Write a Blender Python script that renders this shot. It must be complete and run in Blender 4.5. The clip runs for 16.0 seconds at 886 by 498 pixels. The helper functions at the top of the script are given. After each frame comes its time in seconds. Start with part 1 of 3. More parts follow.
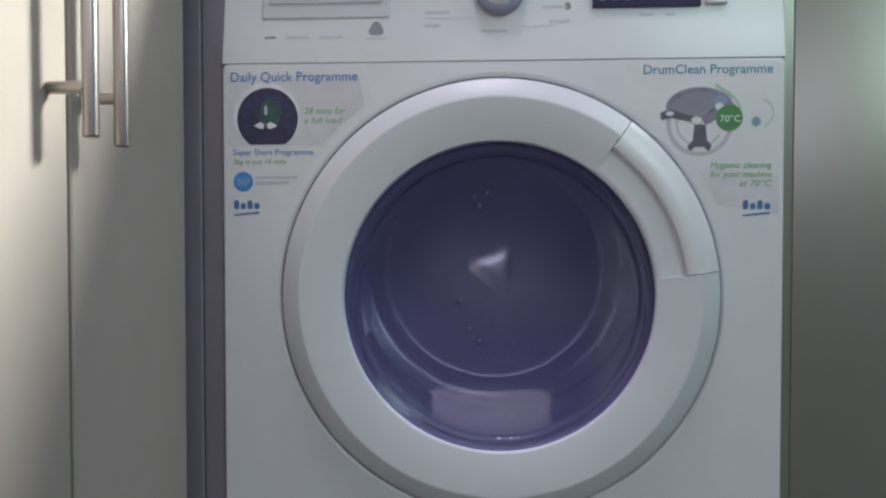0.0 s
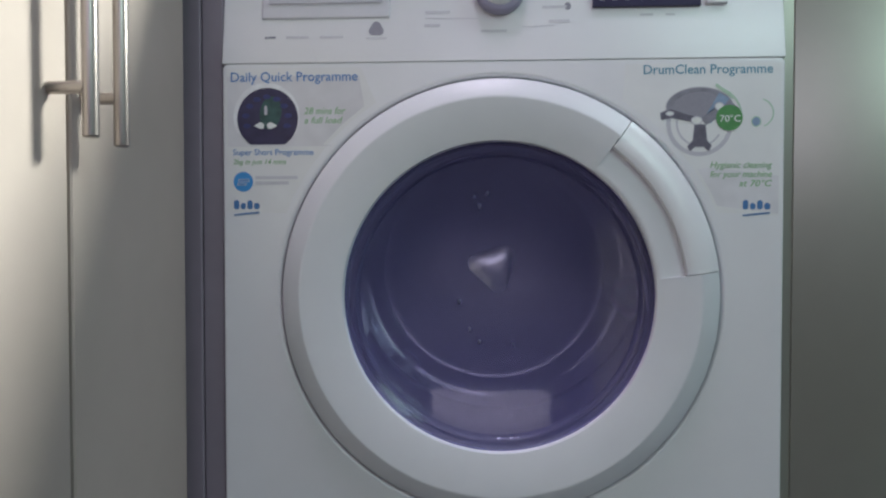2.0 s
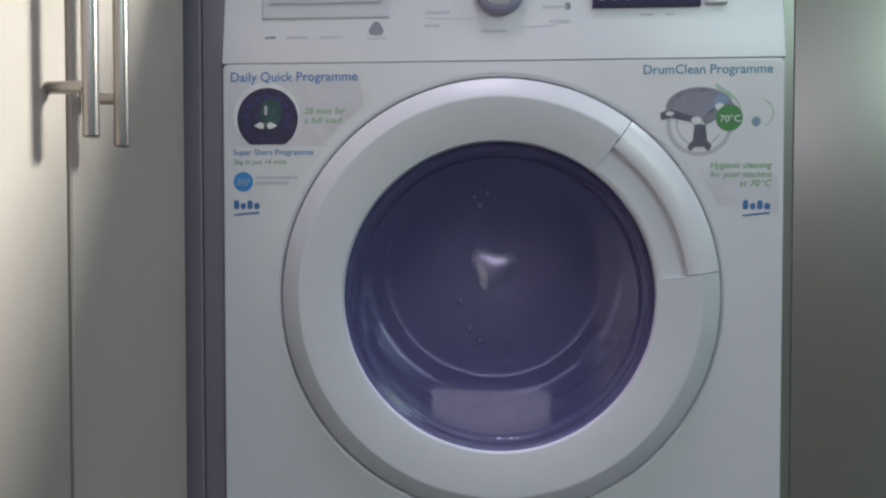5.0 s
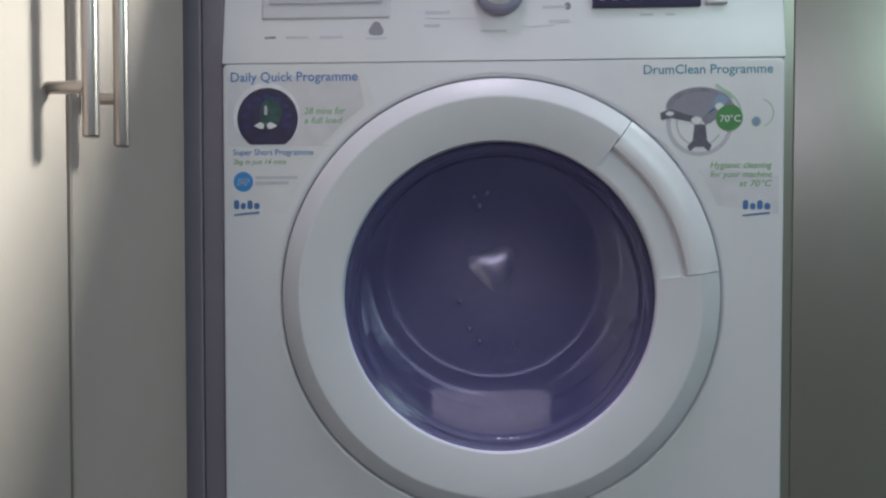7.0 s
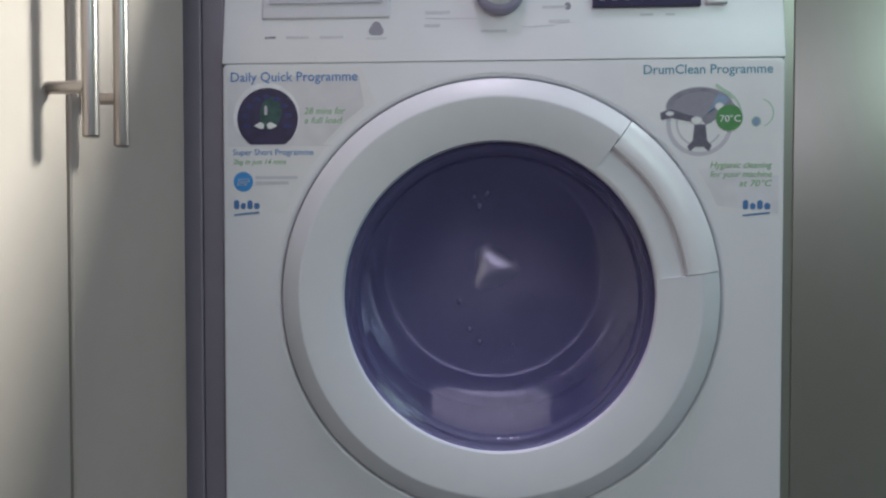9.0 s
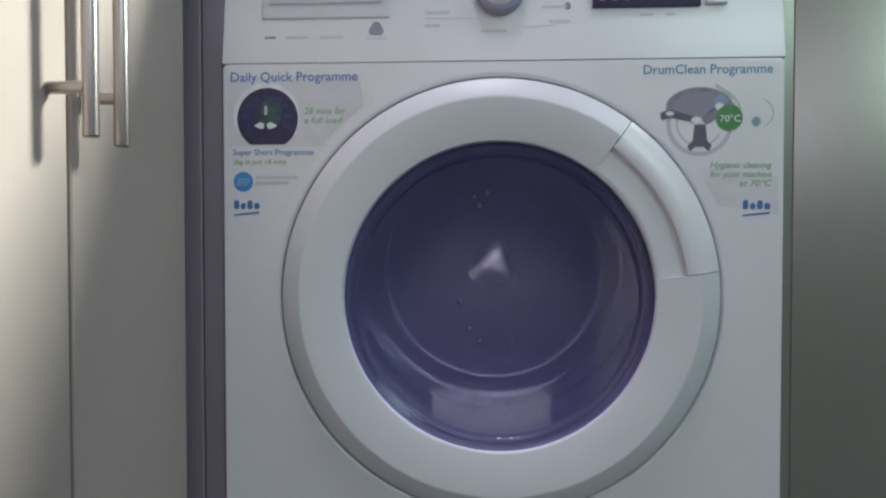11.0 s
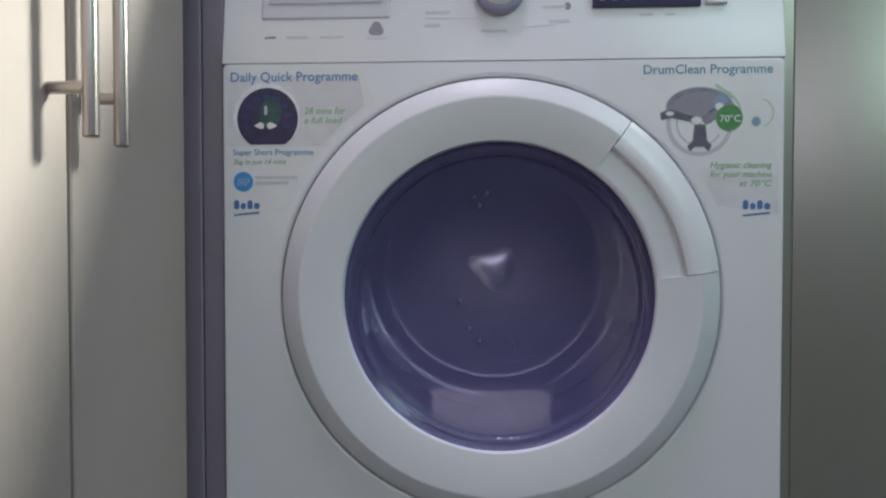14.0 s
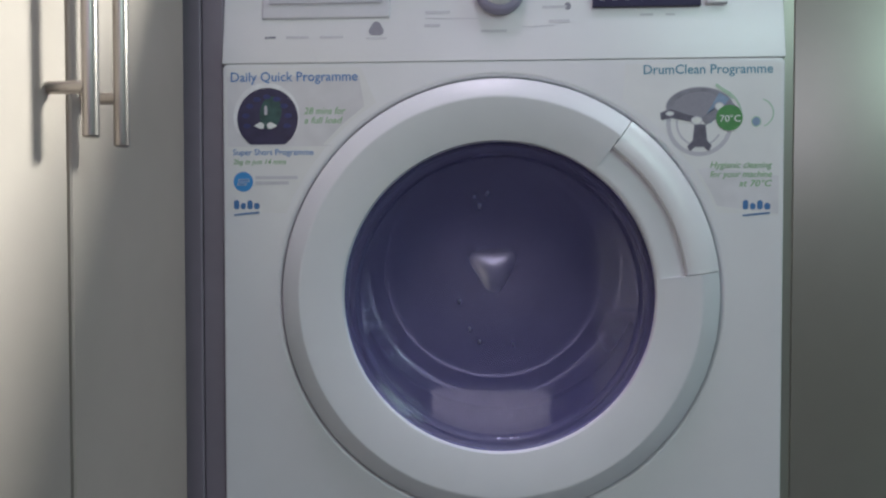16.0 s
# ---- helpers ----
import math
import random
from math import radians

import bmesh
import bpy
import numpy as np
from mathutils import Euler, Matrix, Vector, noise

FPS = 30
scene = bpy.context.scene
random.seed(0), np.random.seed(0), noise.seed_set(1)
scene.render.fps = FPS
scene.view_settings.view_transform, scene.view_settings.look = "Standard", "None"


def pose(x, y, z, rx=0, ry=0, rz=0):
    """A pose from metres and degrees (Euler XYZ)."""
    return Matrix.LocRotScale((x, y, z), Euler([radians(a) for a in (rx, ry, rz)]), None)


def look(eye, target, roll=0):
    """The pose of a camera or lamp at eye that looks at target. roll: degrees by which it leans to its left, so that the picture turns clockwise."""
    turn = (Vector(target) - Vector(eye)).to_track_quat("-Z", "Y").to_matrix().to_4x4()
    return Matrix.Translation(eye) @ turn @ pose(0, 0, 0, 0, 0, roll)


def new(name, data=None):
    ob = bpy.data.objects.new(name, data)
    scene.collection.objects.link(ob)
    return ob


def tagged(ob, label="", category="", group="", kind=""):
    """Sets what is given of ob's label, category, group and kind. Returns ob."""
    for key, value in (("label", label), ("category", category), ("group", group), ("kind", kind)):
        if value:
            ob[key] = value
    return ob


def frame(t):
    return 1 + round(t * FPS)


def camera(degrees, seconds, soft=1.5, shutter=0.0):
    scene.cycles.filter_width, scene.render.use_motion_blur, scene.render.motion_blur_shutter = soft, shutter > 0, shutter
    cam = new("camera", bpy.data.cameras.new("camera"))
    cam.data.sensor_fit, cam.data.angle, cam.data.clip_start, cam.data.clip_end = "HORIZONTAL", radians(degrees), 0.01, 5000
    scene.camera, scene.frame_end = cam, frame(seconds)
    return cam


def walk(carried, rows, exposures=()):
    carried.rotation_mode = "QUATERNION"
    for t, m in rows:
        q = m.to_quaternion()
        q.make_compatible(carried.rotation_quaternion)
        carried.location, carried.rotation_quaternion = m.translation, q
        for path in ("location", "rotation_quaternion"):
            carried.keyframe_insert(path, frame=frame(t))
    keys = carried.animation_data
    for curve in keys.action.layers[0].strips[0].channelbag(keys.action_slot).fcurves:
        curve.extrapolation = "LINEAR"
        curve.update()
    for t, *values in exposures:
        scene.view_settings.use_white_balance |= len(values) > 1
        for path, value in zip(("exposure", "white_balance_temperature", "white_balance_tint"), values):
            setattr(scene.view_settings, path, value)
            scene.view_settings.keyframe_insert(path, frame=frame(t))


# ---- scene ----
# One fixed camera, in front of the machine
cam = camera(62, 16.0, soft=2.2, shutter=0.7)
eye = (-0.0151, -0.7954, 0.5395)
stand = pose(*eye, 90 - 1.51, 0.0, 3.16) @ pose(0, 0, 0, 0, 0, -0.02)
walk(cam, [(0, stand), (16, stand)], [(0, -0.12, 6070, 17.0), (16, -0.12, 6070, 17.0)])

# ---------------------------------------------------------------- light
world = bpy.data.worlds.new("world")
scene.world = world
world.use_nodes = True
world.node_tree.nodes["Background"].inputs[0].default_value = (0.5, 0.5, 0.6, 1)
world.node_tree.nodes["Background"].inputs[1].default_value = 0.05


def area(name, eye_at, target, sx, sy, power, colour, spread=180, roll=0):
    lamp = bpy.data.lights.new(name, "AREA")
    lamp.shape, lamp.size, lamp.size_y = "RECTANGLE", sx, sy
    lamp.energy, lamp.color, lamp.spread = power, colour, radians(spread)
    ob = new(name, lamp)
    ob.matrix_world = look(eye_at, target, roll)
    return ob


# daylight in the first window, added fill in the second, the strip lamp over the worktop, the ceiling lamp and an added
# pendant fill
area("window_light", (0.12, -2.53, 1.52), (0.12, 0.0, 1.52), 1.14, 0.78, 5.4, (0.97, 0.89, 1.0))
# greenish fill from an added, unseen window, brightens the right cupboard
area("window_light", (1.72, -2.53, 1.90), (1.72, 0.0, 1.90), 1.0, 0.76, 19, (0.70, 1.0, 0.85))
area("strip_light_glow", (1.35, 0.41, 1.56), (-0.33, -0.50, 0.66), 0.50, 0.20, 11.0, (0.95, 1.0, 0.84), 56, 48.0)
area("ceiling_light_glow", (-0.10, -0.30, 2.36), (-0.10, -0.30, 0.0), 0.4, 0.4, 13.0, (1.0, 0.83, 0.99))
# added fill without a known source, lifts the upper right of the fronts
area("right_fill_glow", (1.00, -0.36, 1.76), (1.00, -0.36, 0.0), 0.3, 0.3, 6.0, (0.74, 1.0, 0.88))


# ---------------------------------------------------------------- materials
def material(name, colour, rough=0.5, metal=0.0, grain=0.0, scale=40.0, bump=0.0, bump_scale=300.0, stretch=(1, 1, 1),
             dirt=0.0, coat=0.0, rough_var=0.0, spec=0.5):
    m = bpy.data.materials.new(name)
    m.use_nodes = True
    nt = m.node_tree
    p = nt.nodes["Principled BSDF"]
    p.inputs["Roughness"].default_value = rough
    p.inputs["Metallic"].default_value = metal
    p.inputs["Coat Weight"].default_value = coat
    p.inputs["Specular IOR Level"].default_value = spec
    p.inputs["Base Color"].default_value = (*colour, 1)
    co = nt.nodes.new("ShaderNodeTexCoord")
    mp = nt.nodes.new("ShaderNodeMapping")
    mp.inputs["Scale"].default_value = stretch
    nt.links.new(co.outputs["Object"], mp.inputs["Vector"])

    def tex(sc, detail):
        n = nt.nodes.new("ShaderNodeTexNoise")
        n.inputs["Scale"].default_value, n.inputs["Detail"].default_value = sc, detail
        nt.links.new(mp.outputs[0], n.inputs["Vector"])
        return n.outputs["Fac"]

    col = None
    for amount, sc, det in ((grain, scale, 4.0), (dirt, scale * 0.12, 3.0)):
        if amount:
            ramp = nt.nodes.new("ShaderNodeMapRange")
            ramp.inputs["From Min"].default_value, ramp.inputs["From Max"].default_value = 0.3, 0.7
            ramp.inputs["To Min"].default_value, ramp.inputs["To Max"].default_value = 1 - amount, 1 + amount
            nt.links.new(tex(sc, det), ramp.inputs["Value"])
            mix = nt.nodes.new("ShaderNodeVectorMath")
            mix.operation = "SCALE"
            if col is None:
                mix.inputs[0].default_value = colour
            else:
                nt.links.new(col, mix.inputs[0])
            nt.links.new(ramp.outputs[0], mix.inputs["Scale"])
            col = mix.outputs[0]
    if col is not None:
        nt.links.new(col, p.inputs["Base Color"])
    if rough_var:
        ramp = nt.nodes.new("ShaderNodeMapRange")
        ramp.inputs["To Min"].default_value, ramp.inputs["To Max"].default_value = rough - rough_var, rough + rough_var
        nt.links.new(tex(scale * 0.3, 5.0), ramp.inputs["Value"])
        nt.links.new(ramp.outputs[0], p.inputs["Roughness"])
    if bump:
        b = nt.nodes.new("ShaderNodeBump")
        b.inputs["Strength"].default_value, b.inputs["Distance"].default_value = bump, 0.001
        nt.links.new(tex(bump_scale, 3.0), b.inputs["Height"])
        nt.links.new(b.outputs[0], p.inputs["Normal"])
    return m


ENAMEL = material("white_enamel", (0.79, 0.79, 0.81), 0.31, spec=1.0, grain=0.012, scale=25, dirt=0.02, bump=0.05, bump_scale=500, rough_var=0.05)
PLASTIC = material("white_plastic", (0.80, 0.80, 0.82), 0.31, spec=1.0, grain=0.012, scale=30, dirt=0.02, bump=0.06, bump_scale=700, rough_var=0.05)
DOOR_PLASTIC = material("door_plastic", (0.74, 0.75, 0.78), 0.40, grain=0.012, scale=30, dirt=0.02, bump=0.06, bump_scale=700, rough_var=0.05)
LAMINATE = material("cream_laminate", (0.46, 0.395, 0.35), 0.42, grain=0.02, scale=30, dirt=0.025, bump=0.08, bump_scale=400, rough_var=0.06)
SIDE_LAMINATE = material("grey_laminate", (0.36, 0.36, 0.305), 0.31, 0.50, grain=0.015, scale=30, dirt=0.03, rough_var=0.015, spec=1.0)
# shade of the gap beside the machine is put into this board colour
SHADED_BOARD = material("shaded_board", (0.25, 0.22, 0.26), 0.5, grain=0.03, scale=60, dirt=0.03, bump=0.08)
CARCASS = material("dark_carcass", (0.21, 0.18, 0.21), 0.6, grain=0.05, scale=50, bump=0.1)
STEEL = material("brushed_steel", (0.38, 0.345, 0.325), 0.28, 1.0, grain=0.05, scale=60, stretch=(30, 30, 1), bump=0.05, bump_scale=60)
# the dimness inside the drum is put into this dark steel colour
SHADED_STEEL = material("shaded_drum_steel", (0.22, 0.22, 0.255), 0.21, 1.0, grain=0.06, scale=90, dirt=0.05, bump=0.06, bump_scale=200, rough_var=0.06)
HUB_STEEL = material("hub_steel", (0.97, 0.97, 0.98), 0.21, 0.88, grain=0.03, scale=120, bump=0.04)
LIFTER = material("lifter_plastic", (0.12, 0.12, 0.16), 0.4, grain=0.04, scale=60, bump=0.05)
RUBBER = material("grey_rubber", (0.04, 0.04, 0.055), 0.6, grain=0.08, scale=60, bump=0.15)
TUB = material("dark_tub", (0.05, 0.05, 0.07), 0.6, grain=0.08, scale=40, bump=0.1)
GREY_PRINT = material("grey_print", (0.30, 0.29, 0.34), 0.6, grain=0.05, scale=300)
LIGHT_PRINT = material("light_grey_print", (0.63, 0.62, 0.66), 0.5, grain=0.04, scale=300)
PALE_PRINT = material("pale_grey_print", (0.56, 0.55, 0.60), 0.6, grain=0.04, scale=300)
BLUE_PRINT = material("blue_print", (0.09, 0.24, 0.54), 0.5, grain=0.06, scale=300)
SKY_PRINT = material("sky_blue_print", (0.06, 0.30, 0.66), 0.5, grain=0.10, scale=90)
TEAL_PRINT = material("teal_print", (0.10, 0.30, 0.42), 0.5, grain=0.06, scale=300)
GREEN_PRINT = material("green_print", (0.22, 0.44, 0.20), 0.5, grain=0.08, scale=300)
DEEP_GREEN = material("deep_green_print", (0.08, 0.27, 0.08), 0.5, grain=0.10, scale=120)
PALE_GREEN = material("pale_green_print", (0.45, 0.62, 0.48), 0.5, grain=0.06, scale=200)
NAVY_PRINT = material("navy_print", (0.035, 0.03, 0.085), 0.35, grain=0.2, scale=90)
NAVY_GLOW = material("navy_blue_print", (0.035, 0.045, 0.17), 0.4, grain=0.25, scale=120)
DIAL_GREEN = material("dial_green_print", (0.035, 0.09, 0.085), 0.4, grain=0.3, scale=120)
FAINT_PRINT = material("faint_grey_print", (0.68, 0.68, 0.71), 0.6, grain=0.04, scale=300)
MARK_BLUE = material("mark_blue_print", (0.07, 0.19, 0.42), 0.5, grain=0.08, scale=200)
WHITE_PRINT = material("white_print", (0.80, 0.82, 0.80), 0.5, grain=0.03, scale=200)
SILVER_PRINT = material("silver_print", (0.86, 0.86, 0.88), 0.35, grain=0.08, scale=90)
DARK_PRINT = material("dark_print", (0.13, 0.12, 0.16), 0.5, grain=0.15, scale=150)
SMOKE_PRINT = material("smoke_print", (0.25, 0.245, 0.29), 0.5, grain=0.18, scale=90)
ICE_PRINT = material("ice_blue_print", (0.25, 0.34, 0.48), 0.5, grain=0.15, scale=120)
STICKER = material("clear_sticker", (0.785, 0.785, 0.785), 0.33, spec=0.95, grain=0.02, scale=40, dirt=0.03, rough_var=0.06)
PICTURE_GROUND = material("sticker_picture_ground", (0.725, 0.715, 0.74), 0.30, grain=0.05, scale=45, dirt=0.08, rough_var=0.06)
DRAWER = material("drawer_plastic", (0.70, 0.69, 0.73), 0.42, grain=0.02, scale=30, dirt=0.03, bump=0.06, bump_scale=700)
KNOB_RING = material("violet_grey_plastic", (0.34, 0.32, 0.44), 0.4, grain=0.03, scale=100, bump=0.04)
DISPLAY = material("display_glass", (0.05, 0.045, 0.09), 0.12, grain=0.1, scale=40, coat=0.5)
WALL = material("wall_paint", (0.34, 0.32, 0.36), 0.8, grain=0.02, scale=30, dirt=0.03, bump=0.2, bump_scale=150)
CEILING = material("ceiling_paint", (0.75, 0.75, 0.76), 0.9, grain=0.02, scale=30, bump=0.2, bump_scale=120)
FLOOR = material("floor_tile", (0.075, 0.07, 0.078), 0.4, grain=0.06, scale=25, dirt=0.08, bump=0.1, rough_var=0.08)
WORKTOP = material("worktop_laminate", (0.24, 0.23, 0.22), 0.4, grain=0.3, scale=220, bump=0.05, rough_var=0.05)
WINDOW_PAINT = material("window_paint", (0.78, 0.78, 0.78), 0.4, grain=0.02, scale=30, bump=0.05)


def smoked_glass():
    m = bpy.data.materials.new("smoked_glass")
    m.use_nodes = True
    nt = m.node_tree
    p = nt.nodes["Principled BSDF"]
    # navy diffuse veil, stands in for haze and room reflections over the glass
    body = nt.nodes.new("ShaderNodeBsdfDiffuse")
    body.inputs["Color"].default_value = (0.235, 0.22, 0.50, 1)
    mix = nt.nodes.new("ShaderNodeMixShader")
    mix.inputs[0].default_value = 0.175
    nt.links.new(p.outputs[0], mix.inputs[1])
    nt.links.new(body.outputs[0], mix.inputs[2])
    nt.links.new(mix.outputs[0], nt.nodes["Material Output"].inputs["Surface"])
    p.inputs["Base Color"].default_value = (0.91, 0.91, 0.97, 1)
    p.inputs["Roughness"].default_value = 0.05
    p.inputs["IOR"].default_value = 1.45
    p.inputs["Transmission Weight"].default_value = 1.0
    return m


SMOKED = smoked_glass()


def lamp_white():
    m = bpy.data.materials.new("lamp_diffuser")
    m.use_nodes = True
    p = m.node_tree.nodes["Principled BSDF"]
    p.inputs["Base Color"].default_value = (0.9, 0.9, 0.88, 1)
    p.inputs["Emission Color"].default_value = (0.95, 1.0, 0.9, 1)
    p.inputs["Emission Strength"].default_value = 1.5
    return m


LAMP_WHITE = lamp_white()
DROP = material("water_drop", (0.13, 0.125, 0.21), 0.55, grain=0.05)


# ---------------------------------------------------------------- mesh helpers
def thing(name, at, label, category, group=""):
    ob = new(name)
    ob.empty_display_size = 0.05
    ob.location = at
    return tagged(ob, label, category, group)


def part(name, bm, mat, parent=None, label="", smooth=None, kind="", at=None):
    """Links a bmesh, drawn in world metres, as one mesh; its origin lies at its parent's, or at the place given."""
    me = bpy.data.meshes.new(name)
    bmesh.ops.recalc_face_normals(bm, faces=bm.faces[:])
    base = Vector((0, 0, 0))
    up = parent
    while up is not None:
        base += up.location
        up = up.parent
    own = Vector(at) - base if at is not None else Vector((0, 0, 0))
    bmesh.ops.translate(bm, vec=-(base + own), verts=bm.verts[:])
    bm.to_mesh(me)
    bm.free()
    me.materials.append(mat)
    ob = new(name, me)
    ob.location = own
    if parent is not None:
        ob.parent = parent
    if smooth is not None:
        me.shade_smooth()
        if smooth < 180:
            me.set_sharp_from_angle(angle=radians(smooth))
    return tagged(ob, label, "", "", kind)


def boxes(dims, bevel=0.0, segs=2):
    """Boxes (x0, x1, y0, y1, z0, z1) in one bmesh, with rounded edges."""
    bm = bmesh.new()
    for x0, x1, y0, y1, z0, z1 in dims:
        m = Matrix.LocRotScale(((x0 + x1) / 2, (y0 + y1) / 2, (z0 + z1) / 2), None, (x1 - x0, y1 - y0, z1 - z0))
        bmesh.ops.create_cube(bm, size=1, matrix=m)
    if bevel:
        bmesh.ops.bevel(bm, geom=bm.edges[:], offset=bevel, segments=segs, affect="EDGES", profile=0.5)
    return bm


def swept(profile, cx, cz, a0=0.0, a1=360.0, n=128, closed=False):
    """A profile of (radius, y) turned round the axis along y through (cx, cz); angles from +x towards +z."""
    bm = bmesh.new()
    full = abs(a1 - a0) >= 360
    count = n if full else n + 1
    rows = []
    for i in range(count):
        a = radians(a0 + (a1 - a0) * i / n)
        rows.append([bm.verts.new((cx + r * math.cos(a), y, cz + r * math.sin(a))) for r, y in profile])
    k = len(profile)
    for i in range(n):
        p, q = rows[i], rows[(i + 1) % count]
        for j in range(k if closed else k - 1):
            bm.faces.new((p[j], q[j], q[(j + 1) % k], p[(j + 1) % k]))
    if closed and not full:
        bm.faces.new(rows[0])
        bm.faces.new(rows[-1][::-1])
    bmesh.ops.remove_doubles(bm, verts=bm.verts[:], dist=1e-6)
    return bm


def swept_up(profile, cx, cy, n=48):
    """A closed profile of (radius, z) turned round the upright axis through (cx, cy)."""
    bm = swept([(r, z) for r, z in profile], 0.0, 0.0, n=n, closed=True)
    for v in bm.verts:
        v.co = Vector((cx + v.co.x, cy + v.co.z, v.co.y))
    return bm


def rod(p, q, r, n=24, bevel=0.0012):
    """A round bar from p to q with softened ends."""
    p, q = Vector(p), Vector(q)
    bm = bmesh.new()
    length = (q - p).length
    turn = (q - p).to_track_quat("Z", "Y").to_matrix().to_4x4()
    rings = [(0, r - bevel), (bevel, r), (length - bevel, r), (length, r - bevel)]
    rows = [[bm.verts.new((rr * math.cos(2 * math.pi * i / n), rr * math.sin(2 * math.pi * i / n), z)) for i in range(n)] for z, rr in rings]
    for a, b in zip(rows, rows[1:]):
        for i in range(n):
            bm.faces.new((a[i], a[(i + 1) % n], b[(i + 1) % n], b[i]))
    bm.faces.new(rows[0][::-1])
    bm.faces.new(rows[-1])
    bmesh.ops.transform(bm, matrix=Matrix.Translation(p) @ turn, verts=bm.verts[:])
    return bm


def joined(bms):
    out = bmesh.new()
    for b in bms:
        me = bpy.data.meshes.new("tmp")
        b.to_mesh(me)
        b.free()
        out.from_mesh(me)
        bpy.data.meshes.remove(me)
    return out


def plate(points, y, depth=0.0003):
    """A thin upright plate with the outline (x, z), its face at y and its back at y + depth."""
    bm = bmesh.new()
    f = bm.faces.new([bm.verts.new((x, y, z)) for x, z in points])
    ext = bmesh.ops.extrude_face_region(bm, geom=[f])
    bmesh.ops.translate(bm, vec=(0, depth, 0), verts=[v for v in ext["geom"] if isinstance(v, bmesh.types.BMVert)])
    return bm


def oval(cx, cz, rx, rz, a0=0.0, a1=360.0, n=48, tilt=0.0):
    full = abs(a1 - a0) >= 360
    t = radians(tilt)
    out = []
    for i in range(n if full else n + 1):
        a = radians(a0 + (a1 - a0) * i / n)
        u, v = rx * math.cos(a), rz * math.sin(a)
        out.append((cx + u * math.cos(t) - v * math.sin(t), cz + u * math.sin(t) + v * math.cos(t)))
    return out


def arc(cx, cz, r0, r1, a0, a1, n=32):
    return oval(cx, cz, r1, r1, a0, a1, n) + oval(cx, cz, r0, r0, a0, a1, n)[::-1]


def lettering(text, x, z, y, width, mat, parent, height=None, slant=0.0, name="lettering", align="LEFT"):
    """Words in the built-in font as a thin mesh, fitted to a width."""
    cu = bpy.data.curves.new("words", "FONT")
    cu.body, cu.shear, cu.extrude, cu.offset, cu.resolution_u = text, slant, 0.02, 0.008, 3
    ob = new("words", cu)
    bpy.context.view_layer.update()
    me = bpy.data.meshes.new_from_object(ob.evaluated_get(bpy.context.evaluated_depsgraph_get()))
    bpy.data.objects.remove(ob)
    bpy.data.curves.remove(cu)
    bm = bmesh.new()
    bm.from_mesh(me)
    bpy.data.meshes.remove(me)
    xs = [v.co.x for v in bm.verts]
    w = max(xs) - min(xs)
    s = width / w
    sy = s if height is None else height / 0.72
    x0 = x if align == "LEFT" else x - width
    for v in bm.verts:
        v.co = Vector((x0 + (v.co.x - min(xs)) * s, y - v.co.z * 0.001, z + v.co.y * sy))
    return part(name, bm, mat, parent)


def bars(spans, y, mat, parent, name="print_bar"):
    """Each span (x0, x1, z0, z1) stands for one word that cannot be read: a plain bar on a paler, wider one."""
    for x0, x1, z0, z1 in spans:
        part(name, plate([(x0, z0), (x1, z0), (x1, z1), (x0, z1)], y - 0.00008, 0.00008), mat, parent)
        part(name, plate([(x0 - 0.0005, z0 - 0.0005), (x1 + 0.0006, z0 - 0.0005), (x1 + 0.0006, z1 + 0.0006), (x0 - 0.0005, z1 + 0.0006)], y, 0.0002), FAINT_PRINT, parent)


def printed(name, points, y, mat, parent, halo, grow=0.0012):
    """A printed shape with a paler fringe of ink round it."""
    mx = sum(p[0] for p in points) / len(points)
    mz = sum(p[1] for p in points) / len(points)
    wide = []
    for px, pz in points:
        d = max(math.hypot(px - mx, pz - mz), 1e-5)
        wide.append((px + (px - mx) / d * grow, pz + (pz - mz) / d * grow))
    part(name + "_fringe", plate(wide, y + 0.00004, 0.00004), halo, parent)
    return part(name, plate(points, y, 0.00004), mat, parent)


# ---------------------------------------------------------------- the room
def structure(name, dims, mat, label, bevel=0.0):
    return tagged(part(name, boxes(dims, bevel), mat), label, "", "", "structure")


